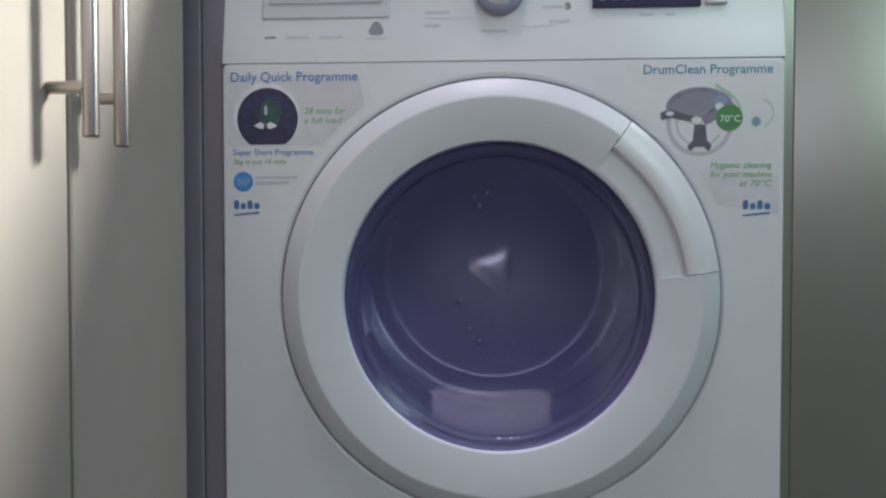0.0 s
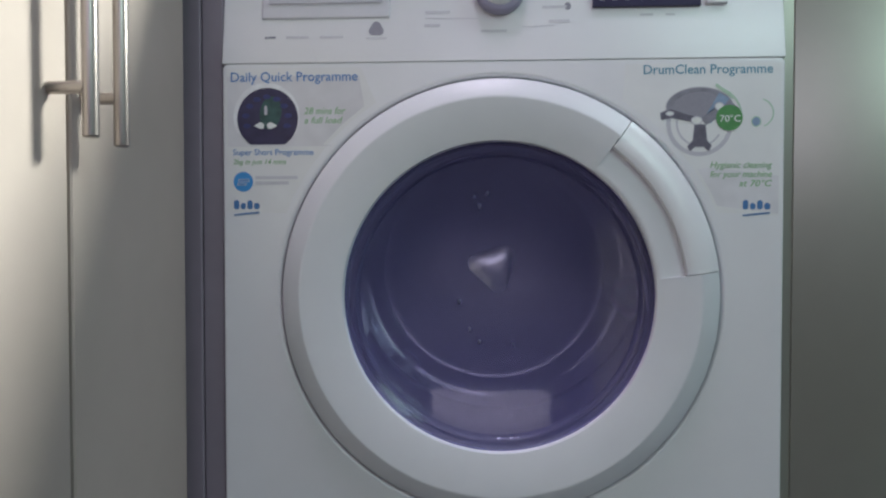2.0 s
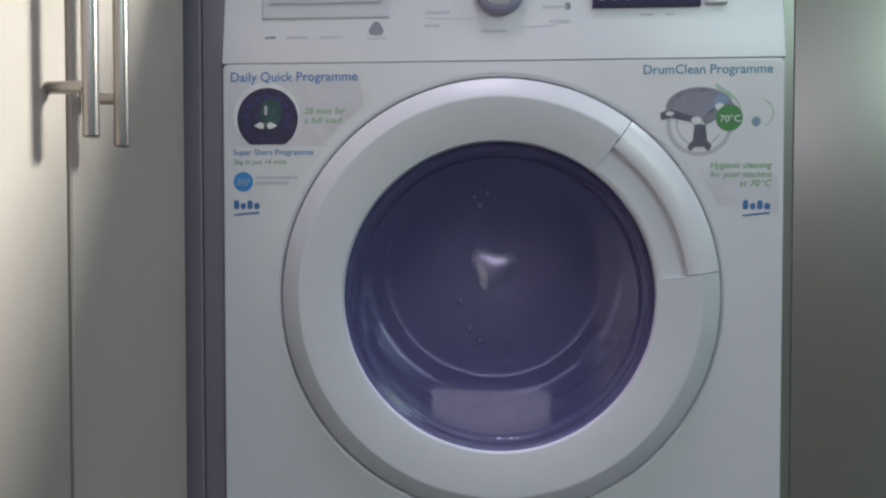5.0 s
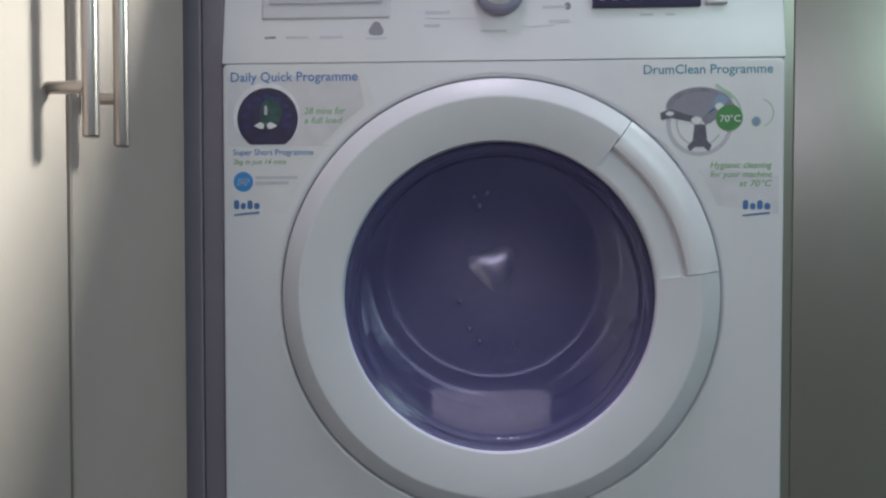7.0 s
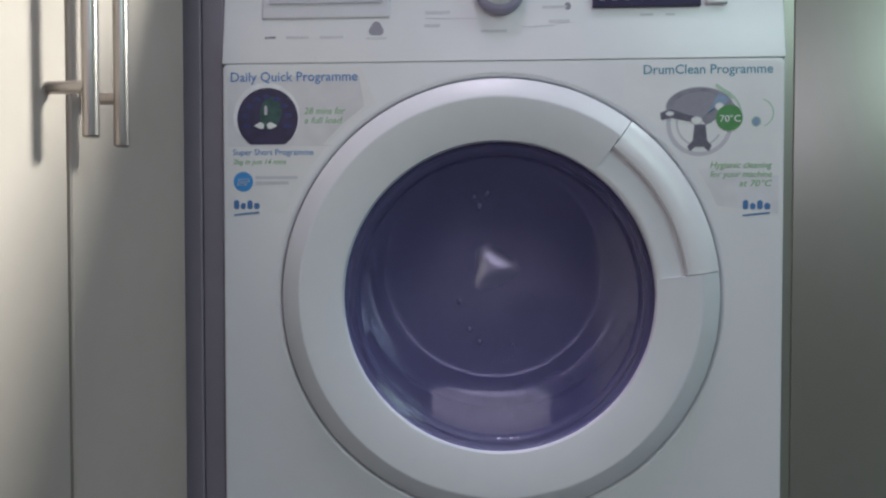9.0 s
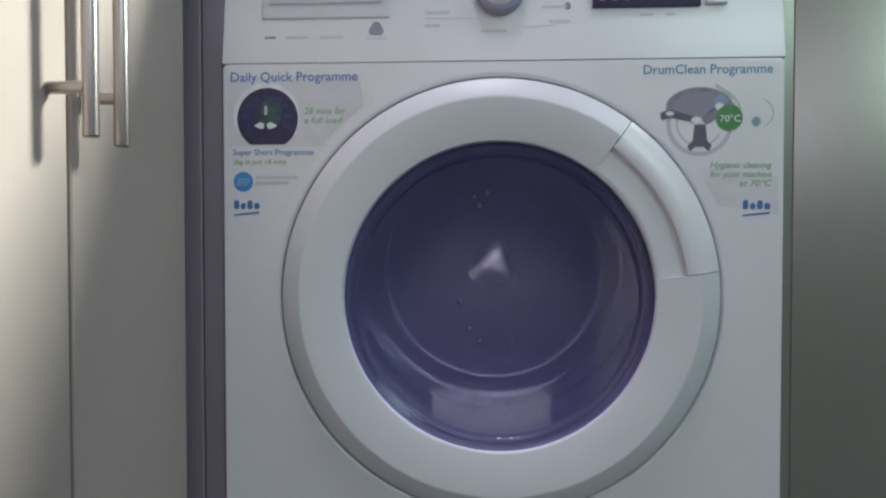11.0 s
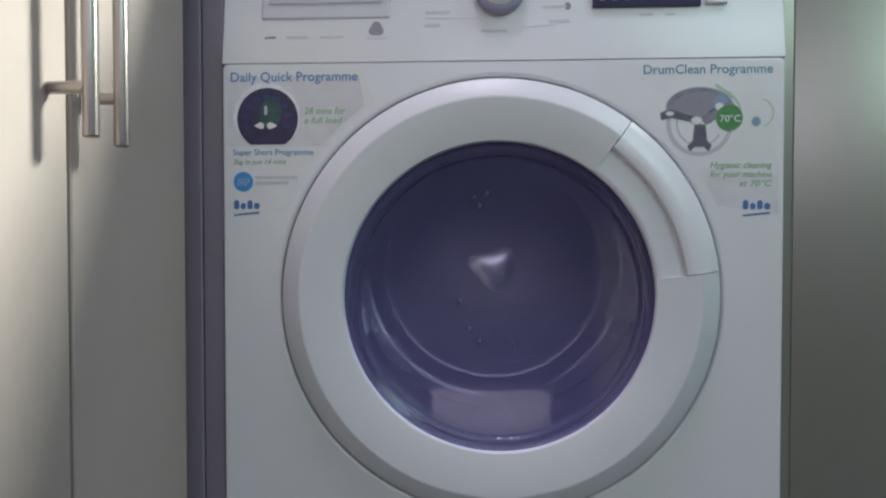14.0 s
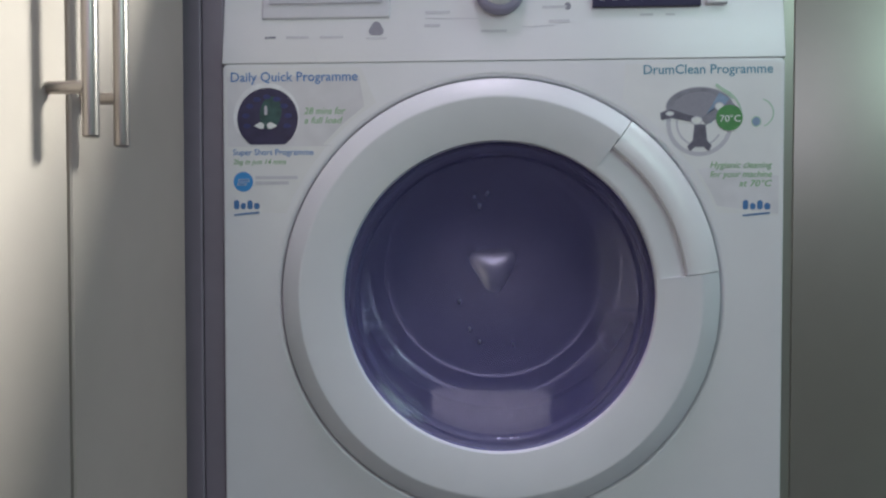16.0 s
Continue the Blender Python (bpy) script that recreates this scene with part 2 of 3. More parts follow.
def room():
    structure("floor", [(-1.0, 2.4, -2.6, 0.66, -0.05, 0.0)], FLOOR, "grey tiled kitchen floor")
    structure("ceiling", [(-1.0, 2.4, -2.6, 0.66, 2.42, 2.50)], CEILING, "plain white painted ceiling")
    structure("wall_north", [(-1.0, 2.4, 0.66, 0.76, -0.05, 2.50)], WALL, "pale painted wall behind the machine")
    structure("wall_west", [(-1.1, -1.0, -2.7, 0.76, -0.05, 2.50)], WALL, "pale painted wall behind the cupboards")
    structure("wall_east", [(2.4, 2.5, -2.7, 0.76, -0.05, 2.50)], WALL, "pale painted kitchen wall")
    structure("wall_south", [(-1.0, -0.50, -2.7, -2.6, -0.05, 2.50), (0.74, 1.16, -2.7, -2.6, -0.05, 2.50), (2.28, 2.4, -2.7, -2.6, -0.05, 2.50),
                             (-0.50, 0.74, -2.7, -2.6, -0.05, 1.09), (-0.50, 0.74, -2.7, -2.6, 1.96, 2.50),
                             (1.16, 2.28, -2.7, -2.6, -0.05, 1.47), (1.16, 2.28, -2.7, -2.6, 2.33, 2.50)],
              WALL, "pale painted wall with two window openings")
    # the second window is added only to hold the greenish fill light
    for name, x, z, tall, half in (("window_1", 0.12, 1.09, 0.87, 0.62), ("fill_window", 1.72, 1.47, 0.86, 0.56)):
        win = tagged(new(name), "white painted kitchen window out of view, letting in light", "window", "", "structure")
        part("window_frame", boxes([(-half, half, -0.03, 0.02, 0.0, 0.05), (-half, half, -0.03, 0.02, tall - 0.05, tall),
                                    (-half, -half + 0.05, -0.03, 0.02, 0.05, tall - 0.05), (half - 0.05, half, -0.03, 0.02, 0.05, tall - 0.05)], 0.004), WINDOW_PAINT, win)
        part("window_sill", boxes([(-half - 0.03, half + 0.03, 0.03, 0.13, -0.03, -0.002)], 0.004), WINDOW_PAINT, win)
        pane = part("pane", boxes([(-half + 0.05, half - 0.05, -0.012, -0.006, 0.05, tall - 0.05)]), SMOKED, win)
        pane.visible_shadow = False
        win.location = (x, -2.65, z)


def worktops():
    top = part("worktop", boxes([(-0.335, 1.69, -0.010, 0.655, 0.895, 0.933)], 0.003), WORKTOP, at=(0.6, 0.3, 0.895))
    tagged(top, "speckled grey laminate worktop above the machine", "worktop")
    side = part("worktop", boxes([(-0.995, -0.310, -1.62, -0.013, 0.895, 0.933)], 0.003), WORKTOP, at=(-0.6, -0.8, 0.895))
    tagged(side, "speckled grey laminate worktop on the cream cupboards", "worktop")


def lamps():
    strip = thing("strip_light", (1.35, 0.50, 1.68), "small white strip lamp fixed above the worktop", "lamp")
    part("housing", boxes([(1.15, 1.55, 0.36, 0.655, 1.68, 1.72)], 0.006), PLASTIC, strip)
    lamp = thing("ceiling_light", (-0.10, -0.30, 2.42), "square white ceiling lamp, lit", "lamp")
    part("frame", boxes([(-0.35, 0.15, -0.55, -0.05, 2.395, 2.42)], 0.004), PLASTIC, lamp)
    part("diffuser", boxes([(-0.32, 0.12, -0.52, -0.08, 2.375, 2.394)], 0.004), LAMP_WHITE, lamp)
    # made-up fixture, out of view, carries the upper right fill
    hang = thing("right_fill_pendant", (1.00, -0.36, 2.42), "added white pendant lamp out of view, fill for the upper right", "lamp")
    part("cord", rod((1.0, -0.36, 1.83), (1.0, -0.36, 2.40), 0.004), PLASTIC, hang)
    part("ceiling_rose", rod((1.0, -0.36, 2.395), (1.0, -0.36, 2.42), 0.05, bevel=0.004), PLASTIC, hang)
    part("shade", swept_up([(0.02, 1.85), (0.05, 1.845), (0.16, 1.80), (0.24, 1.775), (0.236, 1.772), (0.158, 1.795), (0.05, 1.838), (0.02, 1.842)], 1.0, -0.36), PLASTIC, hang, smooth=40)


# ---------------------------------------------------------------- cupboards
def bar_handle(door, y, z0):
    x, z1 = -0.298, 0.835
    bms = [rod((x, y, z0), (x, y, z1), 0.0061)]
    for z in (0.642, 0.800):
        bms.append(rod((-0.3285, y, z), (x, y, z), 0.0048, bevel=0.0003))
    return part("handle", joined(bms), STEEL, door, "round brushed steel bar handle", smooth=40)


def rounded_door(x0, x1, y0, y1, z0, z1, r):
    """A door leaf whose far upright edge is rounded over."""
    outline = [(x0, y0), (x1 - 0.0015, y0), (x1, y0 + 0.0015)]
    outline += [(x1 - r + r * math.cos(a), y1 - r + r * math.sin(a)) for a in (radians(9 * i) for i in range(11))] + [(x0, y1)]
    bm = bmesh.new()
    rows = [[bm.verts.new((x, y, z)) for x, y in outline] for z in (z0, z1)]
    n = len(outline)
    for i in range(n):
        bm.faces.new((rows[0][i], rows[0][(i + 1) % n], rows[1][(i + 1) % n], rows[1][i]))
    bm.faces.new(rows[0][::-1])
    bm.faces.new(rows[1])
    return bm


def left_cupboard():
    c = thing("base_cupboard", (-0.66, -0.55, 0.0), "cream laminate base cupboard with two closed doors", "cupboard")
    part("carcass", boxes([(-0.99, -0.352, -1.10, -0.045, 0.10, 0.858)], 0.001), CARCASS, c)
    part("plinth", boxes([(-0.99, -0.40, -1.10, -0.045, 0.0, 0.098)], 0.001), LAMINATE, c)
    near = part("door", boxes([(-0.3505, -0.330, -1.098, -0.2522, 0.105, 0.852)], 0.0015, 3), LAMINATE, c, smooth=40)
    bar_handle(near, -0.2765, 0.6060)
    far = part("door", rounded_door(-0.3505, -0.330, -0.2466, -0.0180, 0.105, 0.852, 0.0195), LAMINATE, c, smooth=40)
    bar_handle(far, -0.2308, 0.6042)


def end_panels():
    # both boards get their shade from the dark violet colour
    p = part("end_panel", boxes([(-0.3245, -0.3010, 0.0045, 0.58, 0.0, 0.860)], 0.0012), SHADED_BOARD, at=(-0.315, 0.29, 0.0))
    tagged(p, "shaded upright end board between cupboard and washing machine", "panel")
    q = part("filler_strip", boxes([(-0.365, -0.3255, 0.003, 0.030, 0.0, 0.860)], 0.002, 3), SHADED_BOARD, at=(-0.345, 0.015, 0.0))
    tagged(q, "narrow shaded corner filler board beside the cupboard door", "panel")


def right_cupboard():
    c = thing("base_cupboard", (0.62, 0.28, 0.0), "plain grey-green laminate base cupboard with a closed door", "cupboard")
    part("side_board", boxes([(0.3007, 0.3125, 0.0085, 0.58, 0.0, 0.858)], 0.0004), SIDE_LAMINATE, c)
    part("carcass", boxes([(0.3130, 0.90, 0.022, 0.58, 0.10, 0.858)], 0.001), CARCASS, c)
    part("plinth", boxes([(0.3130, 0.90, 0.06, 0.58, 0.0, 0.098)], 0.001), SIDE_LAMINATE, c)
    part("door", boxes([(0.31255, 0.898, 0.0065, 0.0215, 0.105, 0.852)], 0.0005, 2), SIDE_LAMINATE, c, smooth=40)


# ---------------------------------------------------------------- washing machine
CX, CZ = 0.0002, 0.4664
AXIS = (0.0, 0.37, 0.480)


def front_panel(machine):
    """The front sheet, dished round the door and rounded at its edges."""
    bm = bmesh.new()
    x0, x1, z0, z1 = -0.300, 0.300, 0.075, 0.7200
    angles = sorted({round(i * 2.5, 4) for i in range(144)} |
                    {round(math.degrees(math.atan2(z - CZ, x - CX)) % 360 + d, 4) for x in (x0, x1) for z in (z0, z1) for d in (-0.9, -0.6, -0.35, -0.15, 0, 0.15, 0.35, 0.6, 0.9)})
    def edge(a, inset):
        c, s = math.cos(radians(a)), math.sin(radians(a))
        tx = ((x1 - inset if c > 0 else x0 + inset) - CX) / c if abs(c) > 1e-9 else 1e9
        tz = ((z1 - inset if s > 0 else z0 + inset) - CZ) / s if abs(s) > 1e-9 else 1e9
        t = min(tx, tz)
        px, pz = CX + c * t, CZ + s * t
        rc = 0.006 - inset * 0.5
        kx, kz = min(max(px, x0 + inset + rc), x1 - inset - rc), min(max(pz, z0 + inset + rc), z1 - inset - rc)
        d = math.hypot(px - kx, pz - kz)
        if abs(px - kx) > 1e-6 and abs(pz - kz) > 1e-6:
            px, pz = kx + (px - kx) * rc / d, kz + (pz - kz) * rc / d
        return px, pz
    rings = []
    for r, y in ((0.2373, 0.045), (0.2373, 0.020), (0.2373, 0.005), (0.2378, 0.0022), (0.2390, 0.0006), (0.2405, 0.0), (0.2425, 0.0)):
        rings.append([bm.verts.new((CX + r * math.cos(radians(a)), y, CZ + r * math.sin(radians(a)))) for a in angles])
    for inset, y in ((0.0040, 0.0), (0.0018, 0.0), (0.0007, 0.0002), (0.0002, 0.0007), (0.0, 0.0016), (0.0, 0.018), (0.02, 0.0185)):
        rings.append([bm.verts.new((p[0], y, p[1])) for p in (edge(a, inset) for a in angles)])
    n = len(angles)
    for a, b in zip(rings, rings[1:]):
        for i in range(n):
            bm.faces.new((a[i], a[(i + 1) % n], b[(i + 1) % n], b[i]))
    return part("front_panel", bm, ENAMEL, machine, smooth=50)


def door(machine):
    outer = [(0.229, 0.014), (0.2343, 0.012), (0.2347, -0.001), (0.2342, -0.0035), (0.2327, -0.0052)]
    crest = [(0.2150, -0.0142), (0.2136, -0.0148), (0.2118, -0.0148), (0.1715, -0.0080), (0.1682, -0.0070), (0.1672, -0.0055), (0.1668, 0.018)]
    plain = outer + crest
    scoop = [(0.229, 0.014), (0.2330, 0.012), (0.2330, 0.002), (0.2250, 0.002), (0.2110, -0.0036), (0.2020, -0.0054), (0.1980, -0.0060),
             (0.1860, -0.0072), (0.1765, -0.0076), (0.1715, -0.0079), (0.1682, -0.0068), (0.1672, -0.0055), (0.1668, 0.018)]
    ring = part("door", joined([swept(plain, CX, CZ, 53.2, 367.0, 168, True), swept(scoop, CX, CZ, 7.0, 53.2, 40, True)]),
                DOOR_PLASTIC, machine, "round white plastic door ring with a smoked window", smooth=35)
    grip = [(0.2349, 0.003), (0.2349, -0.0020), (0.2343, -0.0045), (0.2328, -0.0060), (0.2240, -0.0105), (0.2150, -0.0130), (0.2080, -0.0138),
            (0.2008, -0.0138), (0.1993, -0.0132), (0.1987, -0.0110), (0.1987, -0.0030), (0.2220, 0.0010)]
    part("handle", swept(grip, CX, CZ, 7.2, 53.0, 48, True), PLASTIC, ring, "curved white pull handle over a hand recess", smooth=40)
    bulge = 0.42
    dish = [(r, 0.0361 + math.sqrt(bulge ** 2 - r ** 2) - bulge) for r in (0.1512, 0.146, 0.138, 0.128, 0.115, 0.10, 0.08, 0.06, 0.04, 0.02, 0.0)]
    rim = [(0.1667, -0.0012), (0.1655, 0.0004), (0.1628, 0.0011), (0.1605, 0.0008), (0.1580, 0.0012), (0.1555, 0.0018), (0.1540, 0.0030), (0.1527, 0.0052)]
    bowl = rim + dish
    back = [(r, y + 0.004) for r, y in dish[::-1]] + [(0.1580, 0.0062), (0.1667, 0.0040)]
    glass = part("window_bowl", swept(bowl + back + bowl[:1], CX, CZ, n=128), SMOKED, ring, "smoked dark blue glass bowl window", smooth=30)
    glass.visible_shadow = False
    seat = [(0.1667, 0.006), (0.1645, 0.009), (0.1625, 0.018), (0.1627, 0.024), (0.1677, 0.024), (0.1665, 0.018)]
    part("window_seal", swept(seat, CX, CZ, n=128, closed=True), RUBBER, ring, "dark grey window seal", smooth=40)
    for dx, dz, r in ((-0.020, 0.099, 0.0036), (-0.026, 0.110, 0.0024), (-0.011, 0.113, 0.0034), (-0.043, -0.008, 0.0034), (-0.031, -0.039, 0.0036),
                      (-0.020, -0.053, 0.0034), (0.018, -0.056, 0.0030)):
        d = math.hypot(dx, dz)
        y = 0.0361 + math.sqrt(bulge ** 2 - d * d) - bulge
        bm = swept([(r, 0.0), (r * 0.85, -r * 0.3), (r * 0.5, -r * 0.5), (0.0, -r * 0.58)], 0, 0, n=16)
        bmesh.ops.scale(bm, vec=(0.6, 0.8, 1.0), verts=bm.verts[:])
        bmesh.ops.translate(bm, vec=(CX + dx, y, CZ + dz), verts=bm.verts[:])
        part("water_drop", bm, DROP, ring, smooth=60)
    return ring


def drum(machine):
    ax, ay, az = AXIS
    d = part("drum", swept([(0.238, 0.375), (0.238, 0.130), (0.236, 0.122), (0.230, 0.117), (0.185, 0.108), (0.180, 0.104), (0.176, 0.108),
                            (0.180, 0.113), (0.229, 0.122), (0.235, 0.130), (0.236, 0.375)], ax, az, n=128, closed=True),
             SHADED_STEEL, machine, "spinning stainless steel washing drum", smooth=40, at=AXIS)
    # pressed back plate: a whole ring ridge, and an outer one broken by three spokes
    bm = bmesh.new()
    n, rs = 180, [0.0, 0.01, 0.02, 0.03, 0.04, 0.05] + [0.056 + 0.0015 * i for i in range(121)]
    rows = []
    for i in range(n):
        a = 2 * math.pi * i / n
        off = min(abs((math.degrees(a) - 90 - k * 120 + 180) % 360 - 180) for k in range(3))
        row = []
        for r in rs:
            across = r * math.sin(radians(min(off, 60)))
            spoke = 1 / (1 + math.exp((across - 0.066) / 0.008)) * (1 if r > 0.03 else 0)
            inner = 0.0008 * math.exp(-((r - 0.172) / 0.0036) ** 2)
            outer = 0.0018 * math.exp(-((r - 0.202) / 0.0042) ** 2)
            h = 0.005 * (r / 0.236) + inner + outer * (1 - spoke) + 0.0006 * spoke * min(1, max(0, (r - 0.04) / 0.05))
            row.append(bm.verts.new((ax + r * math.cos(a), ay - 0.002 - h, az + r * math.sin(a))))
        rows.append(row)
    for i in range(n):
        p, q = rows[i], rows[(i + 1) % n]
        for j in range(len(rs) - 1):
            bm.faces.new((p[j], q[j], q[j + 1], p[j + 1]))
    bmesh.ops.remove_doubles(bm, verts=bm.verts[:], dist=1e-6)
    part("back_plate", bm, SHADED_STEEL, d, "pressed steel back plate with ring ridges", smooth=180)
    # three-cornered hub cap
    bm = bmesh.new()
    rows = []
    for f, y in [(1.0, 0.004)] + [(f, -0.0088 - 0.0033 * (1 - f * f)) for f in (1.0, 0.97, 0.92, 0.85, 0.75, 0.65, 0.55, 0.45, 0.35, 0.25, 0.15, 0.06)]:
        row = []
        for i in range(72):
            a = 2 * math.pi * i / 72
            r = 0.0335 * (1 + 0.19 * math.cos(3 * (a - math.pi / 2)) + 0.025 * math.cos(6 * (a - math.pi / 2)))
            row.append(bm.verts.new((ax + f * r * math.cos(a), ay + y, az + f * r * math.sin(a))))
        rows.append(row)
    for p, q in zip(rows, rows[1:]):
        for i in range(72):
            bm.faces.new((p[i], p[(i + 1) % 72], q[(i + 1) % 72], q[i]))
    bm.faces.new(rows[-1])
    part("hub_cap", bm, HUB_STEEL, d, "bright three-cornered hub cap", smooth=60)
    for k in range(3):
        a = radians(150 + 120 * k)
        bm = bmesh.new()
        rad, tan = Vector((math.cos(a), 0, math.sin(a))), Vector((-math.sin(a), 0, math.cos(a)))
        sect = [(-0.034, 0.235), (-0.022, 0.212), (-0.010, 0.188), (0.0, 0.182), (0.010, 0.188), (0.022, 0.212), (0.034, 0.235)]
        ends = []
        for y, f in ((0.135, 0.55), (0.150, 1.0), (0.345, 1.0), (0.352, 0.8)):
            ends.append([bm.verts.new(Vector((ax, y, az)) + tan * (u * f) + rad * (0.235 - (0.235 - r) * f)) for u, r in sect])
        for p, q in zip(ends, ends[1:]):
            for j in range(len(sect) - 1):
                bm.faces.new((p[j], p[j + 1], q[j + 1], q[j]))
        bm.faces.new(ends[0])
        bm.faces.new(ends[-1][::-1])
        part("lifter", bm, LIFTER, d, "grey drum lifter", smooth=40)
    return d


def controls(machine):
    panel = part("control_panel", boxes([(-0.3005, 0.3005, -0.0006, 0.030, 0.7202, 0.8455)], 0.0008, 4), PLASTIC, machine, smooth=40)
    y = -0.0009
    drawer = part("detergent_drawer", boxes([(-0.2584, -0.1163, -0.0022, 0.007, 0.7680, 0.838)], 0.0027, 5), DRAWER, panel, "white detergent drawer front", smooth=40)
    part("drawer_grip", plate([(-0.250, 0.7850), (-0.125, 0.7850), (-0.125, 0.815), (-0.250, 0.815)], -0.0036, 0.0004), PALE_PRINT, panel)
    ring = part("dial", swept([(0.0262, -0.002), (0.0268, -0.006), (0.0262, -0.010), (0.0240, -0.0125), (0.0190, -0.0125), (0.0180, -0.010)], 0.0018, 0.7950, n=64),
                KNOB_RING, panel, "violet-grey ring of the programme dial", smooth=50)
    part("dial_cap", swept([(0.0190, -0.006), (0.0188, -0.0125), (0.0178, -0.0142), (0.010, -0.0150), (0.0, -0.0152)], 0.0018, 0.7948, n=64), PLASTIC, panel, "white dial cap", smooth=60)
    part("display", boxes([(0.1004, 0.2140, -0.0048, 0.0, 0.7752, 0.806)], 0.0008), DISPLAY, panel, "dark glossy display window")
    bars([(0.1075 + i * 0.0135, 0.1125 + i * 0.0135, 0.7830, 0.7842) for i in range(7)], -0.0052, PALE_PRINT, panel)
    part("button", boxes([(0.2190, 0.2420, -0.0058, 0.0, 0.7770, 0.792)], 0.0016, 3), PLASTIC, panel, "small white push button", smooth=40)
    wool = []
    for i in range(36):
        a = 2 * math.pi * i / 36
        r = 0.0076 * (1 + 0.13 * math.cos(3 * (a - math.pi / 2)))
        wool.append((-0.1317 + r * math.cos(a), 0.7562 + r * math.sin(a)))
    part("grey_badge", plate(wool, y, 0.0003), GREY_PRINT, panel, "small rounded grey badge")
    bars([(-0.1420, -0.1205, 0.7455, 0.7468)], y, LIGHT_PRINT, panel)
    bars([(-0.2535, -0.2510, 0.7472, 0.7494), (-0.2500, -0.2420, 0.7476, 0.7494)], y, GREY_PRINT, panel)
    bars([(-0.2300, -0.2170, 0.7476, 0.7492), (-0.2155, -0.2060, 0.7476, 0.7490), (-0.1930, -0.1900, 0.7474, 0.7494), (-0.1885, -0.1790, 0.7476, 0.7490), (-0.1775, -0.1680, 0.7477, 0.7489)], y, LIGHT_PRINT, panel)
    bars([(-0.0780, -0.0520, 0.7728, 0.7748), (-0.0790, -0.0630, 0.7582, 0.7604), (-0.0180, 0.0090, 0.7515, 0.7532),
          (0.0480, 0.0730, 0.7768, 0.7786), (0.0545, 0.0760, 0.7610, 0.7632)], y, LIGHT_PRINT, panel)
    part("round_mark", plate(oval(0.0745, 0.7785, 0.0034, 0.0042, n=24), y, 0.0003), GREY_PRINT, panel)
    bars([(0.1510, 0.1640, 0.7668, 0.7682), (0.1780, 0.1870, 0.7668, 0.7682)], y, LIGHT_PRINT, panel)
    part("fine_line", plate([(-0.078, 0.7672), (-0.022, 0.7660), (-0.022, 0.7664), (-0.078, 0.7676)], y, 0.0002), PALE_PRINT, panel)
    part("fine_line", plate([(0.026, 0.7562), (0.060, 0.7570), (0.060, 0.7574), (0.026, 0.7566)], y, 0.0002), PALE_PRINT, panel)
    # the panel leans back a little from its lower edge
    hinge = pose(0.0, -0.28, 0.7202)
    panel.matrix_local = hinge @ pose(0, 0, 0, -8.0, 0, 0) @ Matrix.Diagonal((1.0, 1.0, 1.018, 1.0)) @ hinge.inverted()


